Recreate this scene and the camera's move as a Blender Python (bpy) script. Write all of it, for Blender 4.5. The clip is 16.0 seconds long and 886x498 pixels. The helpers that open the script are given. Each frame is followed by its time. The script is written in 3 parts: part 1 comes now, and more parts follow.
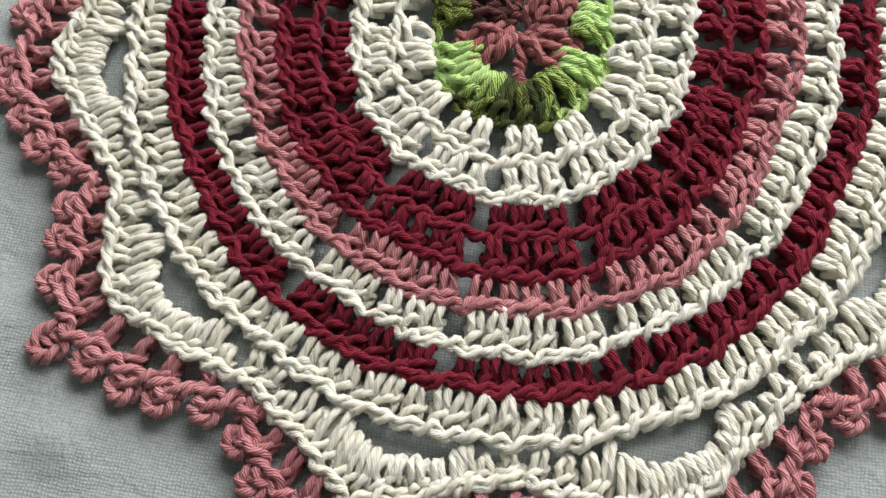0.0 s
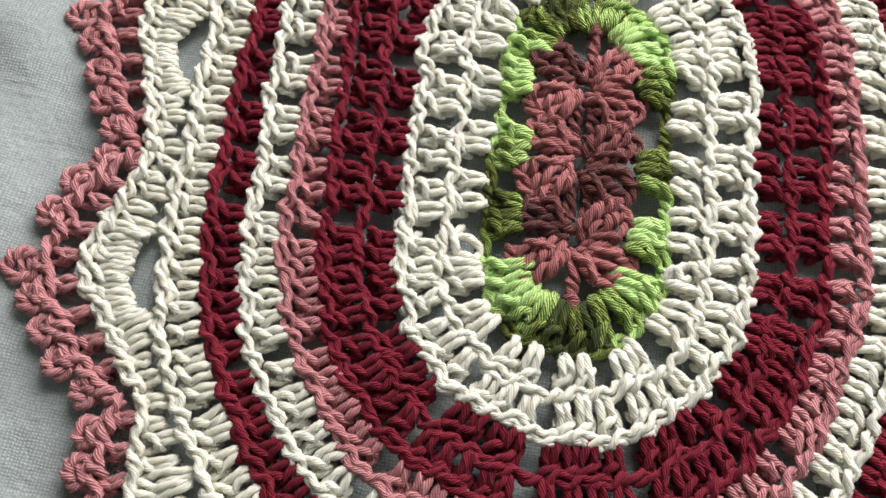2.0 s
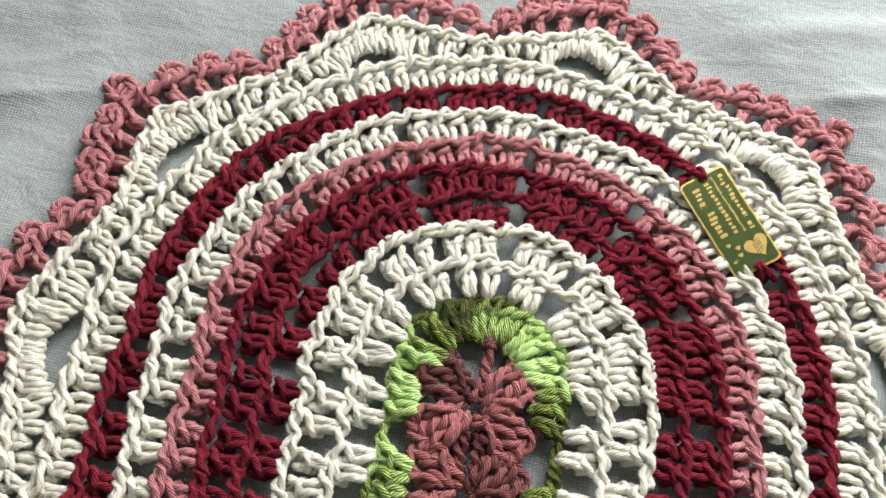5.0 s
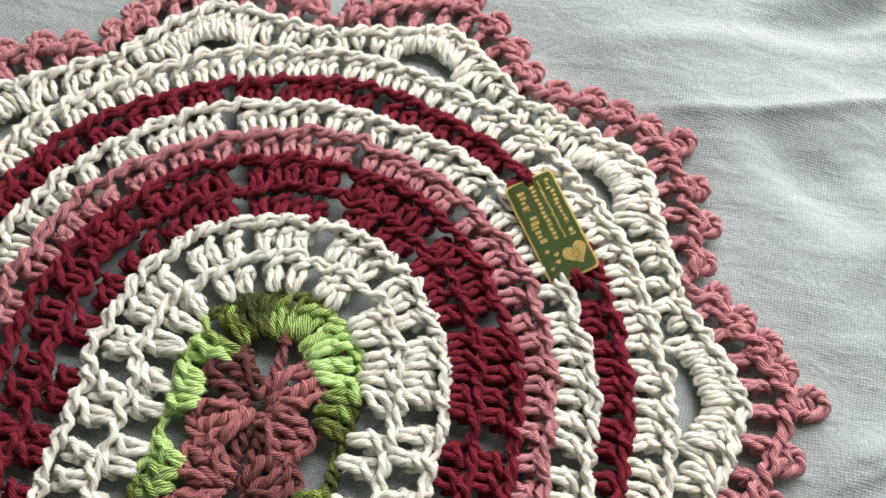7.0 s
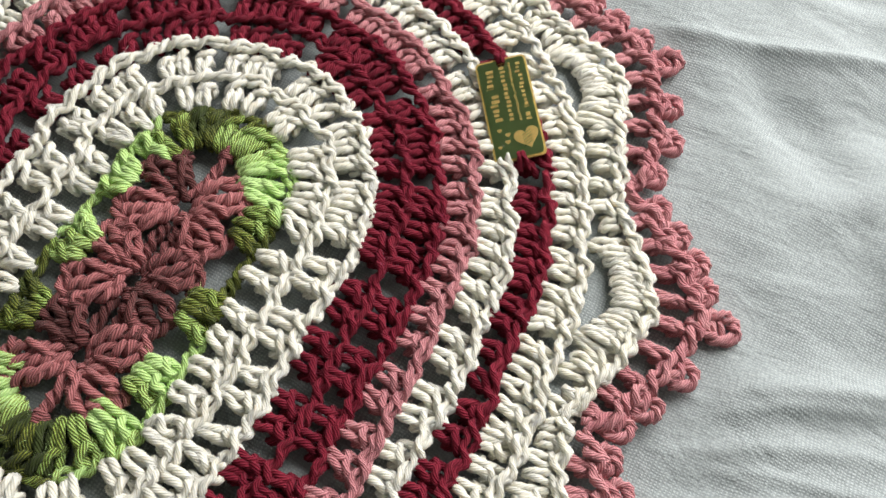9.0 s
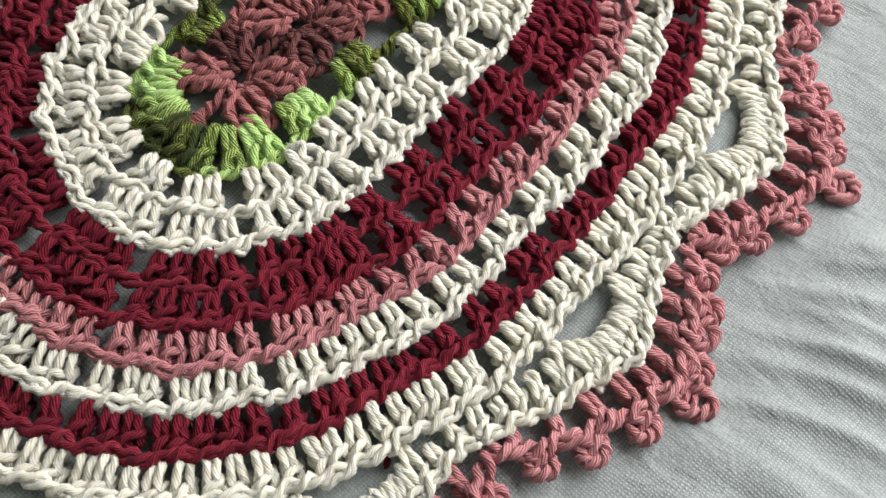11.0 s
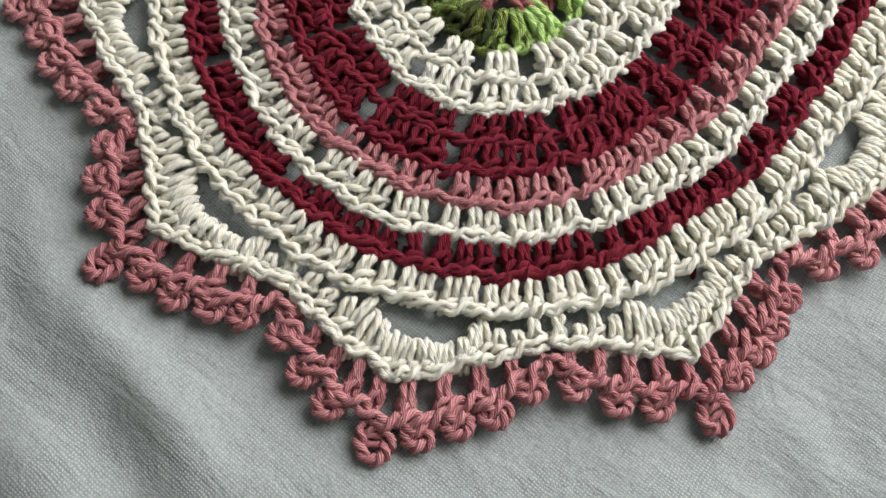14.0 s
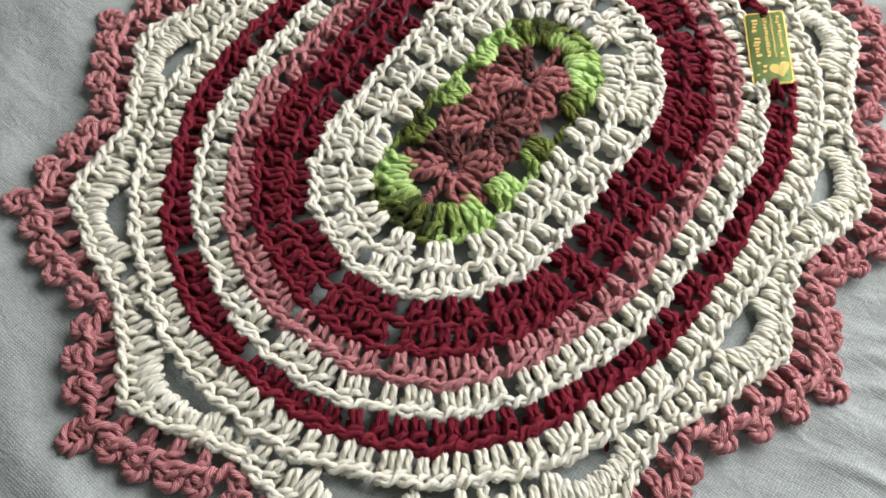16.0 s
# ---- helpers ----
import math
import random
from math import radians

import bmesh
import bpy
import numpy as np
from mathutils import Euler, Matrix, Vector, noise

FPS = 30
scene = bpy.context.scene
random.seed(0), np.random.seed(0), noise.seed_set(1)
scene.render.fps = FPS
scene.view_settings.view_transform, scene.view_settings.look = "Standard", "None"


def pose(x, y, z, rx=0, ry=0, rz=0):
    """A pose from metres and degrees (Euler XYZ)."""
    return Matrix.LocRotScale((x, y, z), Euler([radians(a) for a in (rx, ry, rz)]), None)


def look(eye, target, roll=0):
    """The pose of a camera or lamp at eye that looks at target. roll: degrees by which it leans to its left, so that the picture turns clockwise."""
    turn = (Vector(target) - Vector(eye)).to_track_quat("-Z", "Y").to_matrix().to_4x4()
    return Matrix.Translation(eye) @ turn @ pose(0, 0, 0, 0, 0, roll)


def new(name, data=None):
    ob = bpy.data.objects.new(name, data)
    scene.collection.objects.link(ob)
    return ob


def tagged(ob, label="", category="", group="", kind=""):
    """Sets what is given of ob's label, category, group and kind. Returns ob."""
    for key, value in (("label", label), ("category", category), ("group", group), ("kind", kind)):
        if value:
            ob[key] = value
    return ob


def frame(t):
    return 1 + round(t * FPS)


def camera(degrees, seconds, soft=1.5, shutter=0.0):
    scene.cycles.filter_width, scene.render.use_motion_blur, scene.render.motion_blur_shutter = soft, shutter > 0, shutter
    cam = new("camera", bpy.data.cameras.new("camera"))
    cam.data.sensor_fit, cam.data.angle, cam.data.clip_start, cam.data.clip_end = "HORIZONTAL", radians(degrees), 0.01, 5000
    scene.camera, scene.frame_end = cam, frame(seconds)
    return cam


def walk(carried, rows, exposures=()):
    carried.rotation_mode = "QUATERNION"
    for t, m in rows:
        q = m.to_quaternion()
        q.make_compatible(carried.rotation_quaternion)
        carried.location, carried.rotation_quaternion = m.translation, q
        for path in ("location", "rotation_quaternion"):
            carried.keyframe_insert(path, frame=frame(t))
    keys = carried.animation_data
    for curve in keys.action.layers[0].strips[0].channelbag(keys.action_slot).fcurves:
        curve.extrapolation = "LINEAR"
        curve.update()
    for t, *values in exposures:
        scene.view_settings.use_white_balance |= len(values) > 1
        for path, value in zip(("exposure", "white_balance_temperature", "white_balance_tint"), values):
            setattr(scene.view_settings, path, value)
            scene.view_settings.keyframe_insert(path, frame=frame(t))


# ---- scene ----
cam = camera(53.6, 16.0, soft=1.8)
METRES, EYE, TILT, LEAN, TURN = 0.5, 0.2465, -71.77, 0.48, 0.0
ROWS = [
    (0.0, 0.0, 0.0, 0.0, -0.0, 0.0, 0.0),
    (0.5, -0.0145, 0.0114, 0.0262, -0.25, 0.43, 1.24),
    (1.0, -0.0238, 0.0188, 0.046, -0.31, 0.74, 0.53),
    (1.5, -0.0325, 0.0256, 0.0742, -0.46, 1.53, -0.6),
    (2.0, -0.0351, 0.0279, 0.105, -0.73, 3.13, -1.63),
    (2.5, -0.034, 0.0267, 0.1278, -1.0, 4.77, -2.7),
    (3.0, -0.0263, 0.0267, 0.166, -0.88, 5.86, -3.61),
    (3.5, -0.0192, 0.0301, 0.1994, -0.96, 7.07, -3.94),
    (4.0, -0.0083, 0.0365, 0.227, -1.17, 7.85, -3.95),
    (6.5, 0.11, 0.0456, 0.2643, -2.26, 9.54, -4.59),
    (7.0, 0.152, 0.0556, 0.2659, -1.69, 9.04, -6.72),
    (7.5, 0.1913, 0.0656, 0.264, -0.77, 8.6, -9.44),
    (8.0, 0.2185, 0.0671, 0.2522, 0.72, 8.25, -12.88),
    (10.5, 0.2854, 0.0482, 0.1176, 3.92, 4.99, -29.74),
    (11.0, 0.2819, 0.0452, 0.0966, 6.27, 2.84, -32.58),
    (11.5, 0.2814, 0.0414, 0.0777, 7.66, 1.13, -34.2),
    (12.0, 0.277, 0.0325, 0.0398, 8.9, -0.52, -35.32),
    (12.5, 0.2583, 0.0184, 0.0108, 9.61, -1.51, -34.65),
    (13.0, 0.2327, 0.0001, -0.0228, 9.33, -1.3, -33.17),
    (13.5, 0.2029, -0.0279, -0.0487, 8.12, -0.33, -31.08),
    (14.0, 0.1815, -0.0534, -0.0636, 7.17, 0.67, -29.01),
    (14.5, 0.1784, -0.086, -0.0632, 7.33, 2.12, -28.49),
    (15.0, 0.1887, -0.1032, -0.0426, 7.3, 4.08, -28.55),
    (15.5, 0.1958, -0.113, -0.023, 6.87, 6.11, -28.69),
    (16.0, 0.2028, -0.1255, -0.0037, 6.84, 7.74, -29.26),
]
MAT_TURN = pose(0, 0, 0, 0, 0, 6.05) @ pose(-0.0258, -0.1815, 0)
walk(cam, [(t, MAT_TURN @ pose(0, 0, EYE, TILT, LEAN, TURN) @ pose(METRES * x, METRES * y, METRES * z, 90 + pitch, roll, yaw)) for t, x, y, z, yaw, pitch, roll in ROWS],
     [(0.0, 0.24), (2.5, 0.30), (4.0, 0.24), (6.5, 0.07), (8.0, -0.02), (10.5, 0.03), (13.5, 0.10), (16.0, 0.15)])

# ---- world, window light, exposure ----
world = bpy.data.worlds.new("sky")
scene.world = world
world.use_nodes = True
wn = world.node_tree.nodes
sky = wn.new("ShaderNodeTexSky")
sky.sky_type, sky.sun_disc, sky.sun_elevation, sky.sun_rotation = "NISHITA", False, radians(35), radians(30)
world.node_tree.links.new(sky.outputs[0], wn["Background"].inputs[0])
wn["Background"].inputs[1].default_value = 0.05

WINDOW = Vector((0.36, 0.52, 0.52))      # middle of the window opening
lamp = bpy.data.lights.new("window_light", "AREA")
lamp.shape, lamp.size, lamp.size_y, lamp.energy, lamp.color = "RECTANGLE", 0.98, 0.80, 16.3, (1.0, 0.955, 0.925)
lamp_ob = new("window_light", lamp)
lamp_ob.matrix_world = look(WINDOW, WINDOW + Vector((0, -1, -0.35)))


# ---- materials ----
def material(name):
    m = bpy.data.materials.new(name)
    m.use_nodes = True
    nt = m.node_tree
    return m, nt, nt.nodes["Principled BSDF"]


def node(nt, kind, **values):
    n = nt.nodes.new(kind)
    for key, value in values.items():
        n.inputs[key].default_value = value
    return n


def yarn_material(name, stops, rough=0.95, sheen=0.06, gloss=0.15, relief=0.8, vary=0.3, soft=0.14):
    """Cotton yarn: the dye runs from stop to stop with the shade of each strand; fine fibre relief."""
    m, nt, bsdf = material(name)
    link = nt.links.new
    attr = nt.nodes.new("ShaderNodeAttribute")
    attr.attribute_name = "shade"
    coord = nt.nodes.new("ShaderNodeTexCoord")
    big = node(nt, "ShaderNodeTexNoise", Scale=90.0, Detail=2.0)
    fine = node(nt, "ShaderNodeTexNoise", Scale=1500.0, Detail=3.0, Roughness=0.7)
    link(coord.outputs["Object"], big.inputs["Vector"])
    link(coord.outputs["Object"], fine.inputs["Vector"])
    a = nt.nodes.new("ShaderNodeMath")
    a.operation = "MULTIPLY_ADD"
    link(big.outputs[0], a.inputs[0])
    a.inputs[1].default_value = vary
    link(attr.outputs["Fac"], a.inputs[2])
    b = nt.nodes.new("ShaderNodeMath")
    b.operation = "MULTIPLY_ADD"
    link(fine.outputs[0], b.inputs[0])
    b.inputs[1].default_value = 0.55
    link(a.outputs[0], b.inputs[2])
    # shade between threads put into the colour: grooves darker, crests lighter
    uv = nt.nodes.new("ShaderNodeUVMap")
    split = nt.nodes.new("ShaderNodeSeparateXYZ")
    link(uv.outputs[0], split.inputs[0])
    waves = []
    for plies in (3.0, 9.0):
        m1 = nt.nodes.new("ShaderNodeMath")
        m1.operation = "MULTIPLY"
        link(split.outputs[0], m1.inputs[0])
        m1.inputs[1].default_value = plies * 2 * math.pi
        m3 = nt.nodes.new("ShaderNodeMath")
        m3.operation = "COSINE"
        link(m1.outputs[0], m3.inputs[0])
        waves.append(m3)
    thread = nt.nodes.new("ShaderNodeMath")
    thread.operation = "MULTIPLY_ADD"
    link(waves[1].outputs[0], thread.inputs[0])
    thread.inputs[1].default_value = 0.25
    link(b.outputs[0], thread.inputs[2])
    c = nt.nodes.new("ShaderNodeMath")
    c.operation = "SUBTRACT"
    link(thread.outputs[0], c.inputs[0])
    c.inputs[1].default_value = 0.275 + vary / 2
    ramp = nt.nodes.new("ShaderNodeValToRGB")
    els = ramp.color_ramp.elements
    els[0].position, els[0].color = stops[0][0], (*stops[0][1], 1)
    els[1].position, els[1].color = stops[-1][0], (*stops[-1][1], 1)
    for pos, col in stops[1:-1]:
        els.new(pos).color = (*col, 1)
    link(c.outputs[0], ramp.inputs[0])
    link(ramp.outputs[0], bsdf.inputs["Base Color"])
    bsdf.inputs["Roughness"].default_value = rough
    bsdf.inputs["Specular IOR Level"].default_value = gloss
    bsdf.inputs["Sheen Weight"].default_value = sheen
    bsdf.inputs["Sheen Roughness"].default_value = 0.5
    bsdf.inputs["Subsurface Weight"].default_value = soft
    bsdf.inputs["Subsurface Radius"].default_value = (1.0, 0.9, 0.75)
    bsdf.inputs["Subsurface Scale"].default_value = 0.0022
    # plies: slanting threads round the strand
    h2 = nt.nodes.new("ShaderNodeMath")
    h2.operation = "MULTIPLY_ADD"
    link(fine.outputs[0], h2.inputs[0])
    h2.inputs[1].default_value = 1.0
    link(waves[1].outputs[0], h2.inputs[2])
    bump = node(nt, "ShaderNodeBump", Strength=relief, Distance=0.00025)
    link(h2.outputs[0], bump.inputs["Height"])
    link(bump.outputs[0], bsdf.inputs["Normal"])
    return m


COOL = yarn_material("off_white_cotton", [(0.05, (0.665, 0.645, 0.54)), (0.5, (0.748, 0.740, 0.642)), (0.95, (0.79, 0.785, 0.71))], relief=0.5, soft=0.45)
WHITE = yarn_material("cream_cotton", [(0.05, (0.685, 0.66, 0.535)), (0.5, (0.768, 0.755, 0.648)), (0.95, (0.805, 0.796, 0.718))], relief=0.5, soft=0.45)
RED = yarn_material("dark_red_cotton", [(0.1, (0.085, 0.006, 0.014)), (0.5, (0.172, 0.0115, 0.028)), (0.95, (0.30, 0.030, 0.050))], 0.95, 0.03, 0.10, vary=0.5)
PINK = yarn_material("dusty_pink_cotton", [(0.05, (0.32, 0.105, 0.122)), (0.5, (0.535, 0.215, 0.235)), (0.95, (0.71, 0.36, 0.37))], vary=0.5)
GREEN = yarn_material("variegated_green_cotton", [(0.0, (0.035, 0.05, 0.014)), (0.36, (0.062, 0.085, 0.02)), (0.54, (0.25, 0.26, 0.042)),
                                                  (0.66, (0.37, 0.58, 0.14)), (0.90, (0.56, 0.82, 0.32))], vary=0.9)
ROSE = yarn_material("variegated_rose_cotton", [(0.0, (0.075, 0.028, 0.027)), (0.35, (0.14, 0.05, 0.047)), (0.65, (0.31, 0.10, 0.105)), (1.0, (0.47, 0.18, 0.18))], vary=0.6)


def cloth_material():
    m, nt, bsdf = material("white_jersey_cloth")
    link = nt.links.new
    coord = nt.nodes.new("ShaderNodeTexCoord")
    turn = nt.nodes.new("ShaderNodeMapping")
    turn.inputs["Rotation"].default_value = (0, 0, radians(4))
    link(coord.outputs["Object"], turn.inputs["Vector"])
    warp = node(nt, "ShaderNodeTexNoise", Scale=60.0, Detail=2.0)
    mixv = nt.nodes.new("ShaderNodeMixRGB")
    mixv.inputs[0].default_value = 0.002
    link(turn.outputs[0], mixv.inputs[1])
    link(warp.outputs["Color"], mixv.inputs[2])
    rows = node(nt, "ShaderNodeTexWave", Scale=335.0, Distortion=4.0)
    rows.bands_direction = "Y"
    wales = node(nt, "ShaderNodeTexWave", Scale=300.0, Distortion=4.0)
    wales.bands_direction = "X"
    fuzz = node(nt, "ShaderNodeTexNoise", Scale=900.0, Detail=3.0)
    blot = node(nt, "ShaderNodeTexNoise", Scale=14.0, Detail=3.0)
    for n in (rows, wales, fuzz):
        link(mixv.outputs[0], n.inputs["Vector"])
    link(coord.outputs["Object"], blot.inputs["Vector"])
    mul = nt.nodes.new("ShaderNodeMath")
    mul.operation = "MULTIPLY"
    link(rows.outputs[1], mul.inputs[0])
    link(wales.outputs[1], mul.inputs[1])
    # the knit is felted over in worn patches
    worn = node(nt, "ShaderNodeTexNoise", Scale=45.0, Detail=4.0)
    link(coord.outputs["Object"], worn.inputs["Vector"])
    felt = nt.nodes.new("ShaderNodeMapRange")
    felt.inputs["From Min"].default_value, felt.inputs["From Max"].default_value = 0.35, 0.65
    felt.inputs["To Min"].default_value, felt.inputs["To Max"].default_value = 0.30, 0.80
    link(worn.outputs[0], felt.inputs["Value"])
    knit = nt.nodes.new("ShaderNodeMath")
    knit.operation = "SUBTRACT"
    link(mul.outputs[0], knit.inputs[0])
    knit.inputs[1].default_value = 0.25
    faded = nt.nodes.new("ShaderNodeMath")
    faded.operation = "MULTIPLY_ADD"
    link(knit.outputs[0], faded.inputs[0])
    link(felt.outputs[0], faded.inputs[1])
    faded.inputs[2].default_value = 0.25
    add = nt.nodes.new("ShaderNodeMath")
    add.operation = "MULTIPLY_ADD"
    link(fuzz.outputs[0], add.inputs[0])
    add.inputs[1].default_value = 0.8
    link(faded.outputs[0], add.inputs[2])
    ramp = nt.nodes.new("ShaderNodeValToRGB")
    ramp.color_ramp.elements[0].position, ramp.color_ramp.elements[0].color = 0.0, (0.166, 0.193, 0.194, 1)
    ramp.color_ramp.elements[1].position, ramp.color_ramp.elements[1].color = 1.0, (0.458, 0.510, 0.514, 1)
    link(add.outputs[0], ramp.inputs[0])
    tint = nt.nodes.new("ShaderNodeMixRGB")
    tint.blend_type = "MULTIPLY"
    tint.inputs[0].default_value = 0.16
    link(ramp.outputs[0], tint.inputs[1])
    link(blot.outputs[0], tint.inputs[2])
    link(tint.outputs[0], bsdf.inputs["Base Color"])
    bsdf.inputs["Roughness"].default_value = 0.9
    bsdf.inputs["Specular IOR Level"].default_value = 0.2
    bump = node(nt, "ShaderNodeBump", Strength=0.6, Distance=0.0004)
    link(add.outputs[0], bump.inputs["Height"])
    # shallow wrinkles: fine ones drawn out along one way, and soft dents
    stretch = nt.nodes.new("ShaderNodeMapping")
    stretch.inputs["Rotation"].default_value = (0, 0, radians(-17))
    stretch.inputs["Scale"].default_value = (0.28, 1.0, 1.0)
    link(coord.outputs["Object"], stretch.inputs["Vector"])
    lines = node(nt, "ShaderNodeTexNoise", Scale=95.0, Detail=3.0, Distortion=0.6)
    link(stretch.outputs[0], lines.inputs["Vector"])
    dents = node(nt, "ShaderNodeTexNoise", Scale=70.0, Detail=4.0, Roughness=0.6, Distortion=0.8)
    link(coord.outputs["Object"], dents.inputs["Vector"])
    under = node(nt, "ShaderNodeBump", Strength=0.55, Distance=0.0022)
    link(lines.outputs[0], under.inputs["Height"])
    dent = node(nt, "ShaderNodeBump", Strength=0.5, Distance=0.0022)
    link(dents.outputs[0], dent.inputs["Height"])
    link(under.outputs[0], dent.inputs["Normal"])
    link(dent.outputs[0], bump.inputs["Normal"])
    link(bump.outputs[0], bsdf.inputs["Normal"])
    return m


def plain_material(name, colour, rough=0.6, metal=0.0, grain=30.0, relief=0.0005, spread=0.12):
    m, nt, bsdf = material(name)
    link = nt.links.new
    coord = nt.nodes.new("ShaderNodeTexCoord")
    big = node(nt, "ShaderNodeTexNoise", Scale=grain, Detail=4.0)
    link(coord.outputs["Object"], big.inputs["Vector"])
    ramp = nt.nodes.new("ShaderNodeValToRGB")
    ramp.color_ramp.elements[0].position, ramp.color_ramp.elements[1].position = 0.3, 0.7
    ramp.color_ramp.elements[0].color = (*[v * (1 - spread) for v in colour], 1)
    ramp.color_ramp.elements[1].color = (*[min(1, v * (1 + spread)) for v in colour], 1)
    link(big.outputs[0], ramp.inputs[0])
    link(ramp.outputs[0], bsdf.inputs["Base Color"])
    bsdf.inputs["Roughness"].default_value = rough
    bsdf.inputs["Metallic"].default_value = metal
    bump = node(nt, "ShaderNodeBump", Strength=0.3, Distance=relief)
    link(big.outputs[0], bump.inputs["Height"])
    link(bump.outputs[0], bsdf.inputs["Normal"])
    return m


CLOTH = cloth_material()
WALL = plain_material("grey_wall_paint", (0.72, 0.74, 0.71), 0.8)
CEILING = plain_material("white_ceiling_paint", (0.78, 0.80, 0.77), 0.8)
FLOOR = plain_material("grey_floor_tile", (0.35, 0.35, 0.33), 0.5)
WOOD = plain_material("table_wood", (0.28, 0.17, 0.09), 0.5, 0, 12.0)
PLATE = plain_material("green_gold_mirror_metal", (0.43, 0.60, 0.24), 0.16, 1.0, 200.0, 0.00002, 0.05)
MARK = plain_material("dull_etched_gold", (0.60, 0.44, 0.15), 0.4, 1.0, 900.0, 0.00005, 0.12)
GOLD = plain_material("etched_gold_metal", (0.78, 0.56, 0.18), 0.38, 1.0, 900.0, 0.00005, 0.12)


# ---- the large structure ----
def mesh_object(name, verts, faces, mat, parent=None, label="", smooth=False):
    me = bpy.data.meshes.new(name)
    me.from_pydata(verts, [], faces)
    me.materials.append(mat)
    if smooth:
        me.polygons.foreach_set("use_smooth", [True] * len(me.polygons))
    ob = new(name, me)
    ob.parent = parent
    if label:
        ob["label"] = label
    return ob


def box_bm(bm, x0, y0, z0, x1, y1, z1):
    m = Matrix.Translation(((x0 + x1) / 2, (y0 + y1) / 2, (z0 + z1) / 2)) @ Matrix.Diagonal((x1 - x0, y1 - y0, z1 - z0, 1))
    return bmesh.ops.create_cube(bm, size=1, matrix=m)["verts"]


def part(name, bm, mat, parent=None, label=""):
    me = bpy.data.meshes.new(name)
    bm.to_mesh(me)
    bm.free()
    me.materials.append(mat)
    ob = new(name, me)
    ob.parent = parent
    if label:
        ob["label"] = label
    return ob


def box(name, mat, dims, parent=None, bevel=0.0):
    bm = bmesh.new()
    box_bm(bm, *dims)
    if bevel:
        bmesh.ops.bevel(bm, geom=bm.edges[:], offset=bevel, segments=2, affect="EDGES")
    return part(name, bm, mat, parent)


TABLE_Z = -0.004
FLOOR_Z = -0.76
tagged(box("floor", FLOOR, (-2.1, -2.1, FLOOR_Z - 0.1, 2.1, 0.64, FLOOR_Z)), "plain grey floor under the table", "floor", kind="structure")
tagged(box("ceiling", CEILING, (-2.1, -2.1, 1.85, 2.1, 0.64, 1.95)), "light grey painted ceiling", "ceiling", kind="structure")
tagged(box("wall_south", WALL, (-2.1, -2.1, FLOOR_Z, 2.1, -2.0, 1.85)), "light grey painted wall", "wall", kind="structure")
tagged(box("wall_west", WALL, (-2.1, -2.0, FLOOR_Z, -2.0, 0.54, 1.85)), "light grey painted wall", "wall", kind="structure")
tagged(box("wall_east", WALL, (2.0, -2.0, FLOOR_Z, 2.1, 0.54, 1.85)), "light grey painted wall", "wall", kind="structure")
bm = bmesh.new()
wx0, wx1, wz0, wz1 = WINDOW.x - 0.50, WINDOW.x + 0.50, WINDOW.z - 0.42, WINDOW.z + 0.42
for dims in ((-2.1, 0.54, FLOOR_Z, wx0, 0.64, 1.85), (wx1, 0.54, FLOOR_Z, 2.1, 0.64, 1.85), (wx0, 0.54, FLOOR_Z, wx1, 0.64, wz0), (wx0, 0.54, wz1, wx1, 0.64, 1.85)):
    box_bm(bm, *dims)
tagged(part("wall_north", bm, WALL), "light grey painted wall with a window opening", "wall", kind="structure")

table = tagged(new("table"), "wooden table covered with a white cloth", "table")
table.location = (0, 0, FLOOR_Z)
box("tabletop", WOOD, (-0.47, -0.47, TABLE_Z - 0.034 - FLOOR_Z, 0.47, 0.47, TABLE_Z - 0.002 - FLOOR_Z), table, 0.004)
for sx in (-0.41, 0.41):
    for sy in (-0.41, 0.41):
        box("leg", WOOD, (sx - 0.03, sy - 0.03, 0, sx + 0.03, sy + 0.03, TABLE_Z - 0.036 - FLOOR_Z), table, 0.004)

# the oval: a straight spine of half length A, rounds at distance d from it
A = 0.036
RREF = 0.1
TOTAL = 4 * A + 2 * math.pi * RREF


def tau_v(v, right=True):
    return v + A if right else 3 * A + math.pi * RREF - v


def tau_ang(deg):
    deg %= 360
    return (2 * A if deg <= 180 else 4 * A) + radians(deg) * RREF


def place(d, tau):
    """Point, outward way and stretch (metres along the round for one of tau) at distance d from the spine."""
    tau %= TOTAL
    if tau < 2 * A:
        return (d, tau - A), (1.0, 0.0), 1.0
    tau -= 2 * A
    if tau < math.pi * RREF:
        w = tau / RREF
        return (d * math.cos(w), A + d * math.sin(w)), (math.cos(w), math.sin(w)), d / RREF
    tau -= math.pi * RREF
    if tau < 2 * A:
        return (-d, A - tau), (-1.0, 0.0), 1.0
    w = math.pi + (tau - 2 * A) / RREF
    return (d * math.cos(w), -A + d * math.sin(w)), (math.cos(w), math.sin(w)), d / RREF


def spine_distance(x, y):
    return np.hypot(x, y - np.clip(y, -A, A))


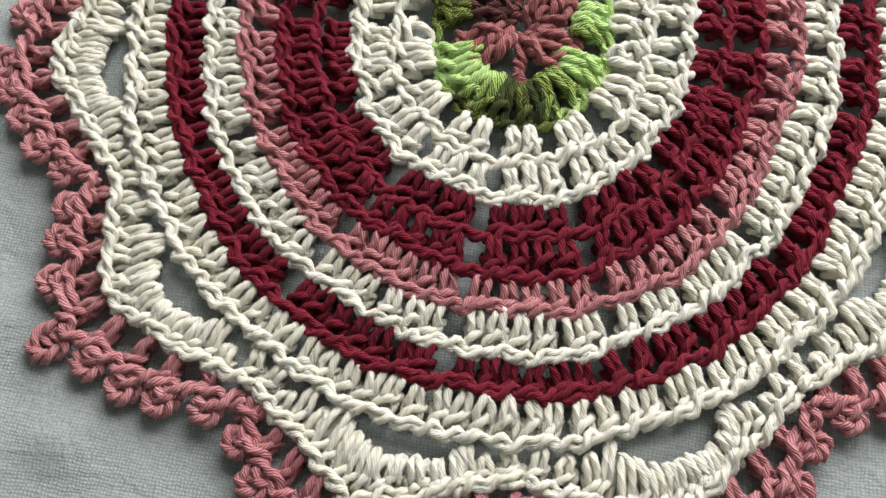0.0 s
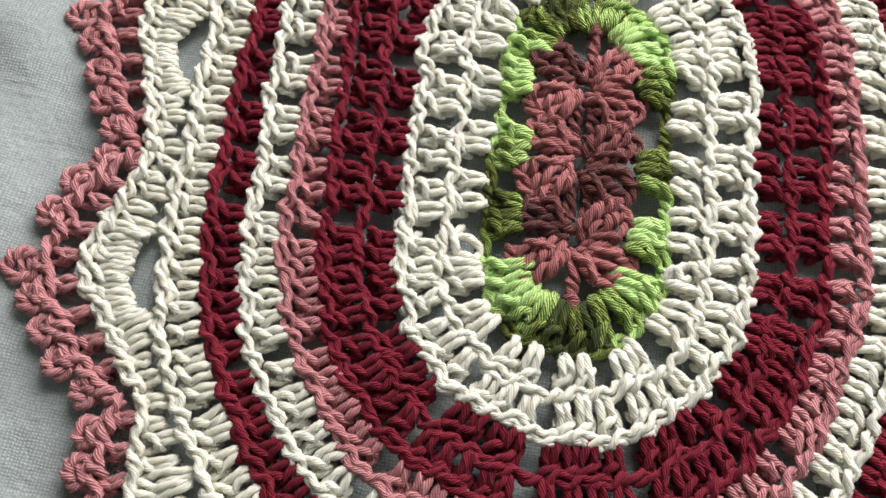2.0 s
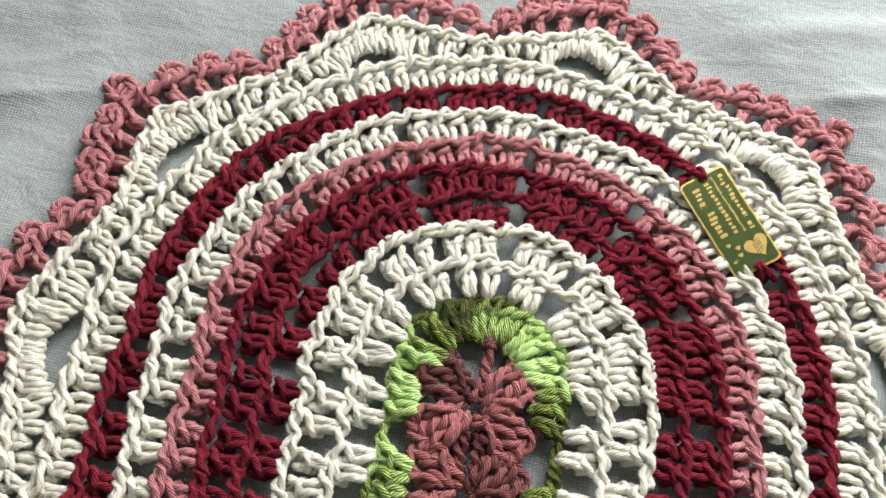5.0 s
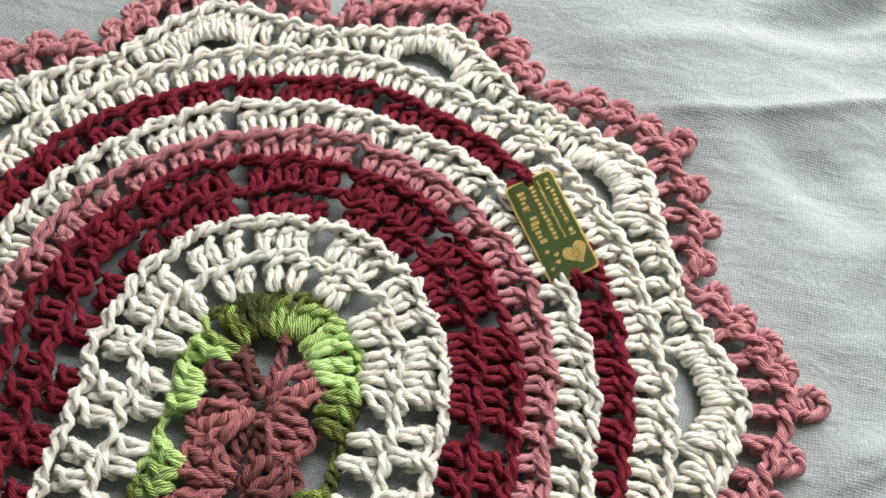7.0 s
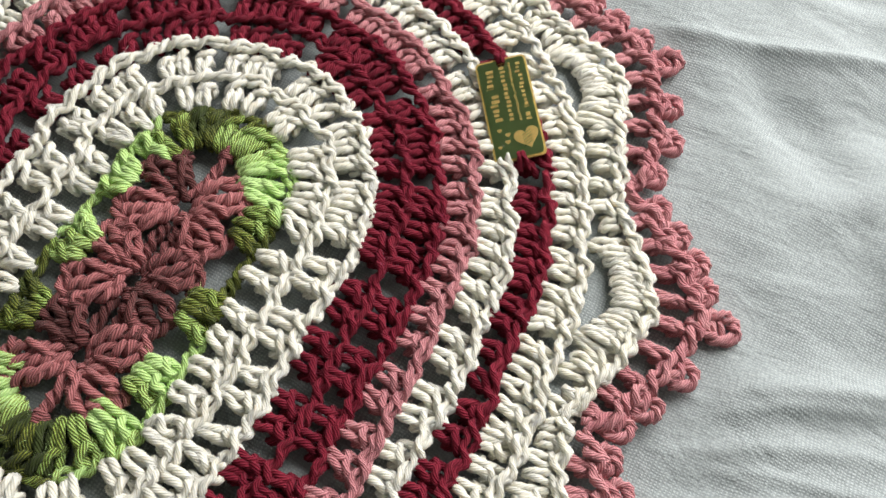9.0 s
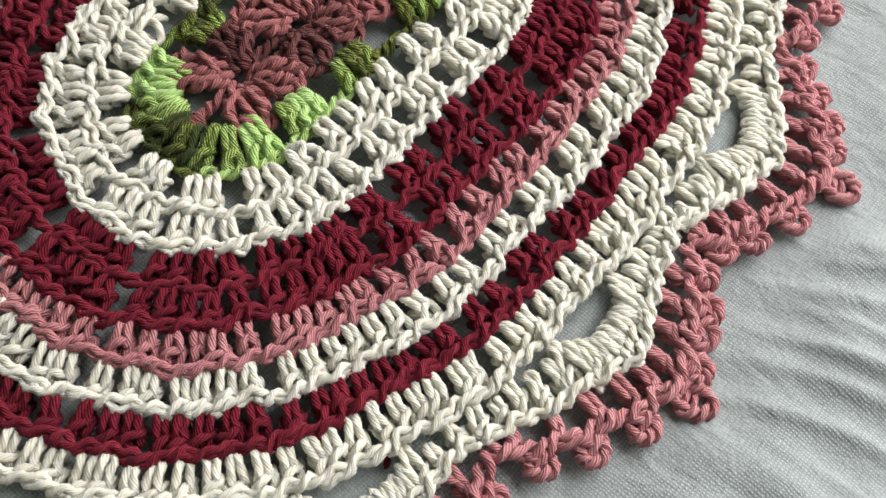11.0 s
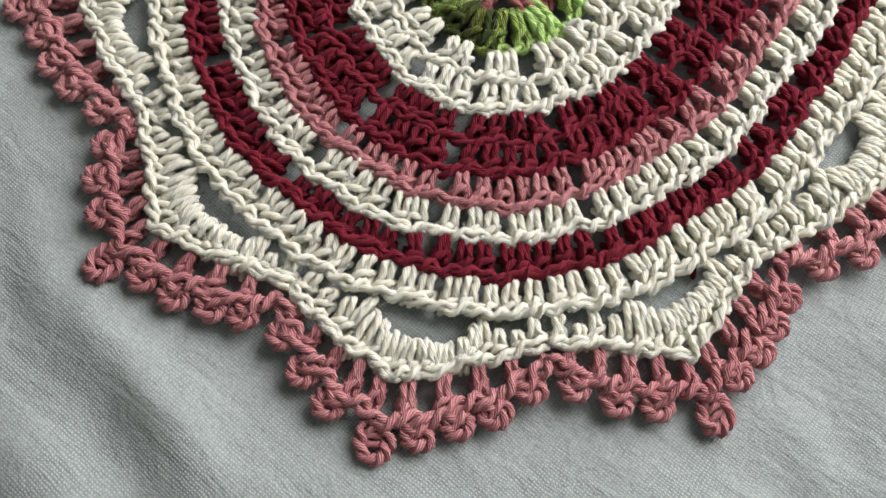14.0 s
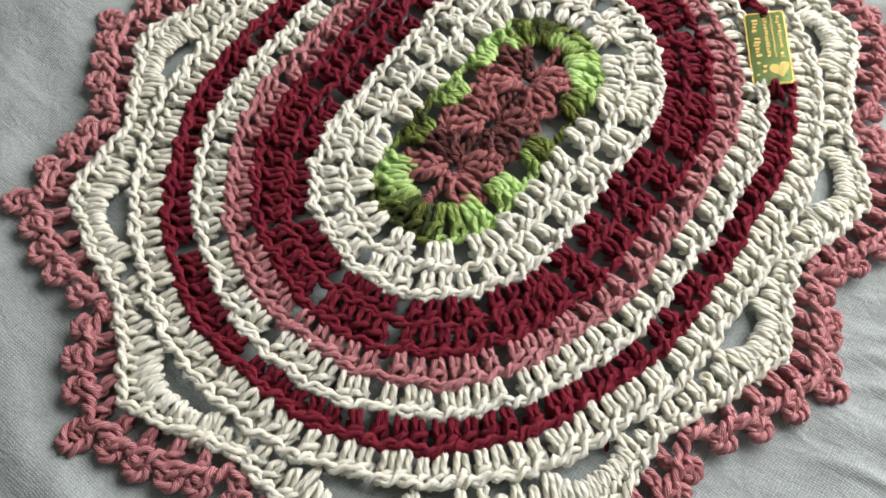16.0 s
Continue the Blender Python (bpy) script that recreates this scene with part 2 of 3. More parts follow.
def cloth_height(x, y):
    """Soft folds of the cloth round the mat, flat beneath it."""
    z = np.zeros_like(x)
    # middle, way along, half width, half length, height
    folds = ((-0.17, 0.112, 11, 0.0045, 0.10, 0.0026), (-0.20, 0.092, 10, 0.013, 0.09, -0.0030), (-0.24, 0.075, 8, 0.008, 0.07, 0.0020), (-0.23, 0.14, 14, 0.010, 0.08, 0.0025),
             (0.17, 0.181, 15, 0.0050, 0.10, 0.0034), (0.195, 0.160, 18, 0.012, 0.06, -0.0020), (0.168, 0.146, -38, 0.011, 0.035, -0.0026), (0.165, 0.222, 20, 0.010, 0.07, -0.0026),
             (0.13, 0.200, 12, 0.007, 0.06, 0.0020), (0.20, 0.245, 22, 0.012, 0.08, 0.0034), (0.25, 0.20, -30, 0.012, 0.06, 0.0034), (0.22, 0.10, -48, 0.010, 0.05, 0.0030),
             (0.20, 0.13, 40, 0.008, 0.04, 0.0022), (0.18, 0.030, 19, 0.0040, 0.045, 0.0020), (0.19, 0.046, 24, 0.0045, 0.045, 0.0019), (0.19, 0.004, 17, 0.0050, 0.055, 0.0024),
             (0.20, 0.018, 18, 0.0040, 0.045, 0.0014), (0.21, -0.025, 12, 0.0070, 0.06, 0.0020), (0.22, 0.07, 30, 0.006, 0.05, 0.0018), (0.19, -0.075, -8, 0.012, 0.05, 0.0022),
             (-0.175, -0.012, -52, 0.008, 0.035, -0.0020), (-0.20, 0.03, -35, 0.012, 0.06, 0.0026), (-0.20, -0.07, 62, 0.012, 0.07, 0.0030), (-0.16, -0.13, 40, 0.010, 0.05, -0.0024),
             (-0.115, -0.165, 20, 0.009, 0.05, 0.0028), (-0.085, -0.20, -32, 0.008, 0.05, -0.0026), (-0.005, -0.2145, -8, 0.0085, 0.055, 0.0034), (-0.005, -0.235, -9, 0.010, 0.06, -0.0030),
             (-0.01, -0.256, -6, 0.010, 0.06, 0.0028), (0.06, -0.235, 10, 0.012, 0.06, 0.0024), (0.185, 0.012, 15, 0.0030, 0.05, 0.0016), (0.195, -0.008, 20, 0.0032, 0.05, 0.0018), (0.200, -0.045, 10, 0.0036, 0.05, 0.0017),
             (0.205, 0.060, 27, 0.0034, 0.05, 0.0016), (0.215, 0.034, 21, 0.0034, 0.05, 0.0017), (0.225, -0.010, 14, 0.0036, 0.05, 0.0016), (0.15, 0.235, 8, 0.0036, 0.05, 0.0016), (0.21, 0.225, 14, 0.0036, 0.05, 0.0018),
             (-0.19, 0.125, 16, 0.0036, 0.06, 0.0018), (-0.21, 0.160, 6, 0.0036, 0.06, 0.0018), (-0.12, 0.205, -10, 0.0040, 0.05, 0.0016), (0.13, -0.19, 35, 0.012, 0.05, 0.0020))
    for fx, fy, deg, width, reach, height in folds:
        w = radians(deg)
        along = (x - fx) * math.cos(w) + (y - fy) * math.sin(w)
        across = -(x - fx) * math.sin(w) + (y - fy) * math.cos(w) + 0.003 * np.sin(along * 45 + fx * 90)
        shape = np.exp(-np.abs(across) / width) if width < 0.0055 else np.exp(-(across / width) ** 2)
        z += (1.6 if fx > 0.1 and fy > -0.06 else 0.85) * height * shape * np.exp(-(along / reach) ** 2)
    for k in range(26):
        w, f = (1.45 + 0.9 * math.sin(5.1 * k)) if k % 3 else 2.4 * k, 25 + 13 * k
        patch = 0.5 + 0.5 * np.sin(17 * x + 2.1 * k) * np.sin(15 * y + 1.3 * k)
        z += (0.034 + 0.020 * (k > 7)) / f * (1 if k < 18 else 0.5) * patch * np.sin(f * (x * math.cos(w) + y * math.sin(w)) + 1.7 * k + 1.2 * np.sin(f * 0.35 * (x * math.sin(w) - y * math.cos(w))))
    z = np.maximum(z, -0.0055) + 0.006
    out = np.clip((spine_distance(x, y) - 0.146) / 0.045, 0, 1)
    return TABLE_Z + 0.004 + z * out * out * (3 - 2 * out) * 1.0 + 0.0006 * np.sin(70 * x + 20 * y) * np.sin(55 * y) * (1 - out) - 0.0012 * np.clip((0.118 - spine_distance(x, y)) / 0.01, 0, 1) + 0.0016 * np.exp(-((spine_distance(x, y) - 0.127) / 0.005) ** 2)


def build_cloth():
    lin = np.concatenate([np.linspace(-0.51, -0.36, 20)[:-1], np.linspace(-0.36, 0.36, 420), np.linspace(0.36, 0.51, 20)[1:]])
    xs, ys = np.meshgrid(lin, lin)
    zs = cloth_height(xs, ys)
    n = len(lin)
    # the rim hangs over the table's edge
    over = np.maximum(np.maximum(np.abs(xs), np.abs(ys)) - 0.48, 0)
    zs = zs - over * 6
    verts = np.stack([xs.ravel(), ys.ravel(), zs.ravel()], 1)
    i = np.arange(n * n).reshape(n, n)
    faces = np.stack([i[:-1, :-1].ravel(), i[:-1, 1:].ravel(), i[1:, 1:].ravel(), i[1:, :-1].ravel()], 1)
    ob = mesh_object("tablecloth", verts.tolist(), faces.tolist(), CLOTH, smooth=True)
    return tagged(ob, "creased white jersey cloth spread over the table", "tablecloth")


build_cloth()


# ---- yarn ----
YARN = 0.00123        # radius
rng = np.random.default_rng(7)
LOBES, AROUND = 3, 12
RIM = np.arange(AROUND) / AROUND * 2 * math.pi


def smooth_path(ctrl, step=0.00102):
    """A Catmull-Rom curve through the control points, in even steps."""
    p = np.asarray(ctrl, float)
    ext = np.vstack([2 * p[0] - p[1], p, 2 * p[-1] - p[-2]])
    u = np.linspace(0, 1, 8, endpoint=False)[:, None]
    p0, p1, p2, p3 = ext[:-3, None], ext[1:-2, None], ext[2:-1, None], ext[3:, None]
    c = 0.5 * (2 * p1 + (p2 - p0) * u + (2 * p0 - 5 * p1 + 4 * p2 - p3) * u ** 2 + (3 * p1 - p0 - 3 * p2 + p3) * u ** 3)
    c = np.vstack([c.reshape(-1, 3), p[-1:]])
    s = np.concatenate([[0], np.cumsum(np.linalg.norm(np.diff(c, axis=0), axis=1))])
    n = max(4, int(s[-1] / step) + 1)
    q = np.linspace(0, s[-1], n)
    return np.stack([np.interp(q, s, c[:, k]) for k in range(3)], 1)


def jit(amount=0.00038):
    return rng.normal(0, amount)


FUZZ = {}      # roots of loose fibres, by yarn


class Yarn:
    """Collects strands of plied yarn and turns them into one mesh."""

    def __init__(self):
        self.verts, self.faces, self.shade, self.uv, self.count = [], [], [], [], 0

    def strand(self, pts, radius=YARN, shade=None, ply=0.24):
        n = len(pts)
        shade = (0.5 if shade is None else shade) + rng.normal(0, 0.05)
        tan = np.gradient(pts, axis=0)
        tan /= np.linalg.norm(tan, axis=1)[:, None] + 1e-12
        side = np.zeros_like(pts)
        ref = np.array((0.0, 0.0, 1.0)) if abs(tan[0][2]) < 0.9 else np.array((1.0, 0.0, 0.0))
        cur = np.cross(tan[0], ref)
        for i in range(n):
            cur = cur - tan[i] * cur.dot(tan[i])
            cur = cur / (math.sqrt(cur.dot(cur)) + 1e-12)
            side[i] = cur
        up = np.cross(side, tan)
        length = np.concatenate([[0], np.cumsum(np.linalg.norm(np.diff(pts, axis=0), axis=1))])
        start = rng.uniform(0, 1)
        twist = (length / 0.0115 + start) * 2 * math.pi
        ends = np.minimum(np.minimum(length, length[-1] - length) / 0.0012, 1)
        rad = radius * (0.55 + 0.45 * np.sqrt(ends))
        lobe = 1.04 - ply * (1 - np.abs(np.sin(LOBES / 2 * RIM)))[None, :]
        rr = rad[:, None] * lobe
        turn = RIM[None, :] + twist[:, None]
        v = pts[:, None, :] + rr[..., None] * (np.cos(turn)[..., None] * side[:, None, :] + np.sin(turn)[..., None] * up[:, None, :])
        i = np.arange(n - 1)[:, None] * AROUND + np.arange(AROUND)[None, :]
        j = np.arange(n - 1)[:, None] * AROUND + (np.arange(AROUND)[None, :] + 1) % AROUND
        f = np.stack([i, j, j + AROUND, i + AROUND], -1).reshape(-1, 4) + self.count
        caps = [[self.count + k for k in range(AROUND)][::-1], [self.count + (n - 1) * AROUND + k for k in range(AROUND)]]
        u0, u1 = np.arange(AROUND) / AROUND, (np.arange(AROUND) + 1) / AROUND
        along = length / 0.0036 + start
        grid = np.zeros((n - 1, AROUND, 4, 2))
        grid[..., 0, 0], grid[..., 1, 0], grid[..., 2, 0], grid[..., 3, 0] = u0, u1, u1, u0
        grid[..., 0, 1] = grid[..., 1, 1] = along[:-1, None]
        grid[..., 2, 1] = grid[..., 3, 1] = along[1:, None]
        self.uv += [grid.reshape(-1, 2), np.zeros((2 * AROUND, 2))]
        self.verts.append(v.reshape(-1, 3))
        self.faces += f.tolist() + caps
        self.shade.append(np.full(n * AROUND, shade))
        self.count += n * AROUND

    def rope(self, pts, turn=0.00120, period=0.0132, radius=YARN * 0.98, shade=None, hand=1, shift=0.0, flat=0.6, teeth=0.0):
        """Two strands laid round one another along a path; teeth: loops that stand out on its right-hand side."""
        tan = np.gradient(pts, axis=0)
        tan /= np.linalg.norm(tan, axis=1)[:, None] + 1e-12
        side = np.cross(tan, (0, 0, 1.0))
        side /= np.linalg.norm(side, axis=1)[:, None] + 1e-9
        up = np.cross(side, tan)
        length = np.concatenate([[0], np.cumsum(np.linalg.norm(np.diff(pts, axis=0), axis=1))])
        a, b = rng.uniform(0, 6.28, 2)
        uneven = 0.14 * np.sin(length * 210 + a) + 0.09 * np.sin(length * 570 + b)
        swell = 1 + 0.24 * np.sin(length * 330 + b)
        if length[-1] > 0.05:
            pts = pts + side * (0.0006 * np.sin(length * 1010 + a) + 0.0005 * np.sin(length * 390 + b))[:, None] + np.array((0, 0, 0.0004)) * np.sin(length * 640 + a)[:, None]
        w = hand * 2 * math.pi * (length / period + shift + uneven)
        for k in (0, math.pi):
            off = turn * swell[:, None] * (np.cos(w + k)[:, None] * side + flat * np.sin(w + k)[:, None] * up)
            self.strand(pts + off, radius, shade)
        if teeth:
            pitch = period / 2
            for q in range(int(length[-1] / pitch)):
                i = np.searchsorted(length, [pitch * (q + f) for f in (0.0, 0.25, 0.5, 0.8)]).clip(0, len(pts) - 1)
                c = [pts[i[0]] + side[i[0]] * 0.0002, pts[i[1]] + side[i[1]] * (teeth * 0.8 + jit()), pts[i[2]] + side[i[2]] * (teeth + jit()), pts[i[3]] + side[i[3]] * 0.0003]
                c = np.array(c) + np.array([(0, 0, -0.0001), (0, 0, 0.0), (0, 0, -0.0005), (0, 0, -0.0014)])
                self.strand(smooth_path(c), radius * 0.95, shade)

    def make(self, name, mat, parent, label=""):
        v = np.vstack(self.verts)
        FUZZ.setdefault(mat.name, []).append(v[rng.integers(0, len(v), max(3, len(v) // 130))])
        me = bpy.data.meshes.new(name)
        me.from_pydata(v.tolist(), [], self.faces)
        me.polygons.foreach_set("use_smooth", np.ones(len(me.polygons), bool))
        at = me.attributes.new("shade", "FLOAT", "POINT")
        at.data.foreach_set("value", np.concatenate(self.shade).astype(np.float32))
        layer = me.uv_layers.new(name="UVMap")
        layer.data.foreach_set("uv", np.vstack(self.uv).astype(np.float32).ravel())
        me.materials.append(mat)
        ob = new(name, me)
        ob.parent = parent
        if label:
            ob["label"] = label
        return ob


# how far the rounds are pulled out of the even oval, in millimetres, from place to place along them
PULL_AT = [0.0, A, tau_ang(30), tau_ang(60), tau_ang(90), tau_ang(118), tau_ang(141), tau_v(0.030, False), tau_v(0, False), tau_ang(204), tau_ang(232), tau_ang(263), tau_ang(285),
           tau_ang(307), tau_ang(325), tau_ang(341), TOTAL]
PULL_BY = [0.6, 2.0, 0.5, 1.2, 2.8, 2.8, 4.4, 3.8, 3.0, -0.4, 0.0, 0.6, 1.6, 0.2, -1.6, -3.6, 0.6]


def wobble(d, tau):
    """Slow unevenness of a hand-made round."""
    tau %= TOTAL
    w = tau / TOTAL * 2 * math.pi
    f = min(1.0, max(0.0, (d - 0.042) / 0.026))
    near = np.interp([tau - 0.012, tau, tau + 0.012], PULL_AT, PULL_BY)
    d += 0.001 * float(near.mean()) * f * f * (3 - 2 * f) - 0.001 * max(0.0, 1 - abs(d - 0.052) / 0.016) * (w > 3.2)
    return d + 0.0006 * math.sin(7 * w + d * 300) + 0.0005 * math.sin(17 * w - d * 500) + 0.0003 * math.sin(41 * w + d * 900)


def local(d, tau, s, r, z):
    """A point s along and r outward of (d, tau), at height z; all in metres."""
    _, _, k = place(d + r, tau)
    (x, y), _, _ = place(wobble(d, tau) + r, tau + s / k)
    return (x, y, z)


def tall_stitch(y, at, shade, radius=YARN):
    """A hairpin loop whose legs part outward, a strand wound aslant round its middle, and strands behind. at(s, r, z): s across, r along, 0 to 1."""
    v = rng.normal(0, 0.05)
    y.strand(smooth_path([at(-0.25, 0.76, 0.0042), at(-0.20, 0.48, 0.0058), at(-0.18, 0.22, 0.0061), at(-0.10, 0.04, 0.0046), at(0.05, 0.02, 0.0044),
                          at(0.17, 0.15, 0.0059), at(0.19, 0.42, 0.0058), at(0.27, 0.72, 0.0042)]), radius, shade)
    y.strand(smooth_path([at(0.46, 0.50 + v, 0.0028), at(0.22, 0.60 + v, 0.0052), at(-0.08, 0.71 + v, 0.0062), at(-0.34, 0.85 + v, 0.0052), at(-0.50, 0.97 + v, 0.0036)]), radius * 0.97, shade)
    y.strand(smooth_path([at(-0.40, 0.46, 0.0020), at(-0.32, 0.70, 0.0034), at(-0.12, 0.99, 0.0030)]), radius, shade)
    y.strand(smooth_path([at(0.36, 0.40, 0.0020), at(0.38, 0.70, 0.0036), at(0.30, 0.99, 0.0030)]), radius, shade)
    y.strand(smooth_path([at(0.0, 0.12, 0.0016), at(0.0, 0.5, 0.0018), at(0.05, 0.97, 0.0022)]), radius * 1.1, shade)


def stitch(y, d, tau, h, w, shade=None, lift=0.0, radius=YARN, lean=0.0):
    """One tall stitch standing on the round at d."""
    lean = lean + rng.normal(0, 0.10)
    h = h * (1 + rng.normal(0, 0.03))
    wide = w * (1 + rng.normal(0, 0.06))
    lift = lift + rng.normal(0, 0.0003)

    def at(s, r, z):
        return local(d, tau, s * wide + lean * r * h + jit(), r * h + jit(), max(0.0013, z + lift + jit(0.0002)))
    tall_stitch(y, at, shade, radius)


def ring_path(dist, t0, t1, z=0.0048, step=0.00102):
    n = max(8, int((t1 - t0) / 0.0009))
    out = []
    for k in range(n + 1):
        tau = t0 + (t1 - t0) * k / n
        d = dist(tau) if callable(dist) else wobble(dist, tau)
        (x, yy), _, _ = place(d, tau)
        out.append((x, yy, z))
    return smooth_path(np.array(out[::3] + [out[-1]]), step)


GAPS = ([tau_v(v) for v in (-0.027, -0.0075, 0.012, 0.031)] + [tau_ang(g) for g in (28.2, 57, 86, 115, 143, 172)]
        + [tau_v(v, False) for v in (0.0286, 0.0086, -0.0086, -0.0276)] + [tau_ang(g) for g in (205, 234, 263, 291, 322, 354)])


def round_of_groups(name, label, mat, d0, d1, mat_ob, pitch=0.0065, gap=0.0042, side_gap=0.0040, shift=0.0, shade=None, hand=1, z=0.0064, teeth=0.0015, radius=YARN * 1.07):
    """One round: groups of stitches between the gaps and a braided edge along their tops."""
    ring = new(name)
    ring.parent = mat_ob
    ring["label"] = label
    mid = (d0 + d1) / 2
    for k, g0 in enumerate(GAPS):
        g1 = GAPS[(k + 1) % len(GAPS)]
        g0, g1 = g0 + shift, g1 + shift
        if g1 < g0:
            g1 += TOTAL
        steps = [place(mid, g0 + (g1 - g0) * q / 20)[2] for q in range(20)]
        length = sum(steps) * (g1 - g0) / 20
        g = side_gap if length < 0.0235 and mid > 0.03 else gap
        n = max(2, round((length - g) / pitch))
        w = (length - g) / n
        for q in range(n):
            f = (g / 2 + (q + 0.5) * w) / length
            y = Yarn()
            stitch(y, d0, g0 + (g1 - g0) * f, d1 - d0, w, shade, radius=radius, lean=0.10 * (q - (n - 1) / 2) / n)
            y.make("stitch", mat, ring)
    y = Yarn()
    y.rope(ring_path(d1, 0, TOTAL, z), shade=shade, hand=hand, teeth=teeth)
    y.make("braided_edge", mat, ring)
    return ring


# ---- the crochet mat ----
mat_ob = tagged(new("crochet_mat"), "oval crochet mat of cream, dark red, pink and green cotton", "crochet mat")

# three flowers of four petals along the spine
strip = new("flower_strip")
strip.parent = mat_ob
strip["label"] = "column of dusty rose and brown crocheted petals"
PETAL_SHADES = (0.78, 0.86, 0.2, 0.72, 0.8, 0.25, 0.75, 0.45, 0.86, 0.75, 0.22, 0.85)


def petal(cx, cy, deg, length, width, shade, name="petal"):
    y = Yarn()
    w = radians(deg)
    ax, ay = math.cos(w), math.sin(w)

    def at(s, r, z):
        return (cx + ax * r - ay * s + jit(), cy + ay * r + ax * s + jit(), z + jit(0.00015))
    # plump wrapped posts that fan out from the middle
    for q in (-1, 0, 1):
        tone = shade + rng.normal(0, 0.08)
        reach = length * (0.95 - 0.06 * q * q)
        post = [at(q * width * 0.12, reach * 0.14, 0.0036), at(q * width * 0.22, reach * 0.36, 0.0056), at(q * width * 0.30, reach * 0.64, 0.0064), at(q * width * 0.33, reach * 0.84, 0.0058), at(q * width * 0.32, reach, 0.0044)]
        y.rope(smooth_path(post, 0.0005), turn=0.0014 * (1 + rng.normal(0, 0.08)), period=0.0088 * (1 + rng.normal(0, 0.12)), radius=YARN * 1.1, shade=tone, flat=0.9, shift=rng.uniform(0, 1))
        if q:
            y.strand(smooth_path([at(q * 0.08 * width, reach * 0.30, 0.0066), at(q * 0.30 * width, reach * 0.62, 0.0088), at(q * 0.46 * width, reach * 0.72, 0.0060)]), YARN * 0.95, tone)
    rim = [at(s * width * 0.58, length * (0.97 - 0.17 * s * s), 0.0058 - 0.001 * s * s) for s in np.linspace(-1, 1, 7)]
    y.rope(smooth_path(rim), period=0.0085, shade=shade)
    y.make(name, ROSE, strip)


k = 0
for cy in (-0.0285, -0.0015, 0.0262):
    for deg, length in ((216, 0.0204), (324, 0.0204), (144, 0.0200), (36, 0.0196)):
        petal(-0.0004, cy, deg, length, 0.0150, PETAL_SHADES[k])
        k += 1
for v, x in ((-0.0148, 0.0022), (0.0122, 0.0018)):
    y = Yarn()
    y.rope(smooth_path([(x, v - 0.0075, 0.0040), (x + 0.0012, v, 0.0046), (x, v + 0.0075, 0.0040)]), period=0.0080, shade=0.22)
    y.rope(smooth_path([(x - 0.0036, v - 0.0068, 0.0034), (x - 0.0046, v, 0.0036), (x - 0.0036, v + 0.0068, 0.0034)]), period=0.0080, shade=0.30)
    y.make("joining_chain", ROSE, strip)
for sign, x in ((-1, 0.0005), (1, 0.0015)):
    y = Yarn()
    y.rope(smooth_path([(x * 0.3, sign * 0.030, 0.0042), (x, sign * 0.040, 0.0046), (x, sign * 0.0485, 0.0052)]), period=0.009, shade=0.7)
    for q in range(3):
        y.strand(smooth_path([(x - 0.0022, sign * (0.0462 + q * 0.0012), 0.003), (x, sign * (0.0466 + q * 0.0012), 0.0068), (x + 0.0022, sign * (0.0468 + q * 0.0012), 0.003)]), YARN, 0.62)
    y.make("stem", ROSE, strip)

# green round: three small groups on each side, a fan at each end
green = new("green_round")
green.parent = mat_ob
green["label"] = "variegated round shading from dark olive to lime green"
for right, vs, shades in ((True, (0.0284, -0.0020, -0.0245), ((0.42, 0.5, 0.25), (0.22, 0.28, 0.5), (0.85, 0.9, 0.6))),
                          (False, (0.0262, 0.001, -0.0225), ((0.8, 0.9, 0.75), (0.8, 0.6, 0.45), (0.22, 0.2, 0.25)))):
    for v, tones in zip(vs, shades):
        for q, tone in zip((-1, 0, 1), tones[::-1] if right else tones):
            y = Yarn()
            stitch(y, 0.0168, tau_v(v, right) + q * 0.0037, 0.0104, 0.0050, tone + 0.05 + rng.normal(0, 0.08), lean=0.16 * q, lift=0.0014, radius=YARN * 1.15)
            y.make("stitch", GREEN, green)
for base, tones in ((0, (0.95, 0.95, 0.9, 0.85, 0.5, 0.45, 0.28, 0.22, 0.2, 0.3, 0.45, 0.7)), (180, (0.85, 0.95, 0.8, 0.6, 0.4, 0.3, 0.15, 0.15, 0.4, 0.5, 0.85, 0.95))):
    for q, tone in enumerate(tones):
        y = Yarn()
        stitch(y, 0.0118, tau_ang(base + 9 + q * 14.8), 0.0152, 0.0056, tone + rng.normal(0, 0.10), lift=0.0006, radius=YARN * 1.16)
        y.make("stitch", GREEN, green)
for t0, t1, tone in ((0, tau_v(-0.008), 0.8), (tau_v(-0.008), tau_v(0.02), 0.28), (tau_v(0.02), tau_ang(10), 0.35), (tau_ang(10), tau_ang(70), 0.85), (tau_ang(70), tau_ang(150), 0.25),
                     (tau_ang(150), tau_v(0.0, False), 0.8), (tau_v(0.0, False), tau_v(-0.036, False), 0.3), (tau_ang(181), tau_ang(225), 0.85), (tau_ang(225), tau_ang(300), 0.25), (tau_ang(300), tau_ang(359), 0.8)):
    y = Yarn()
    y.rope(ring_path(0.0268, t0, t1, 0.0040), period=0.010, shade=tone)
    y.make("braided_edge", GREEN, green)

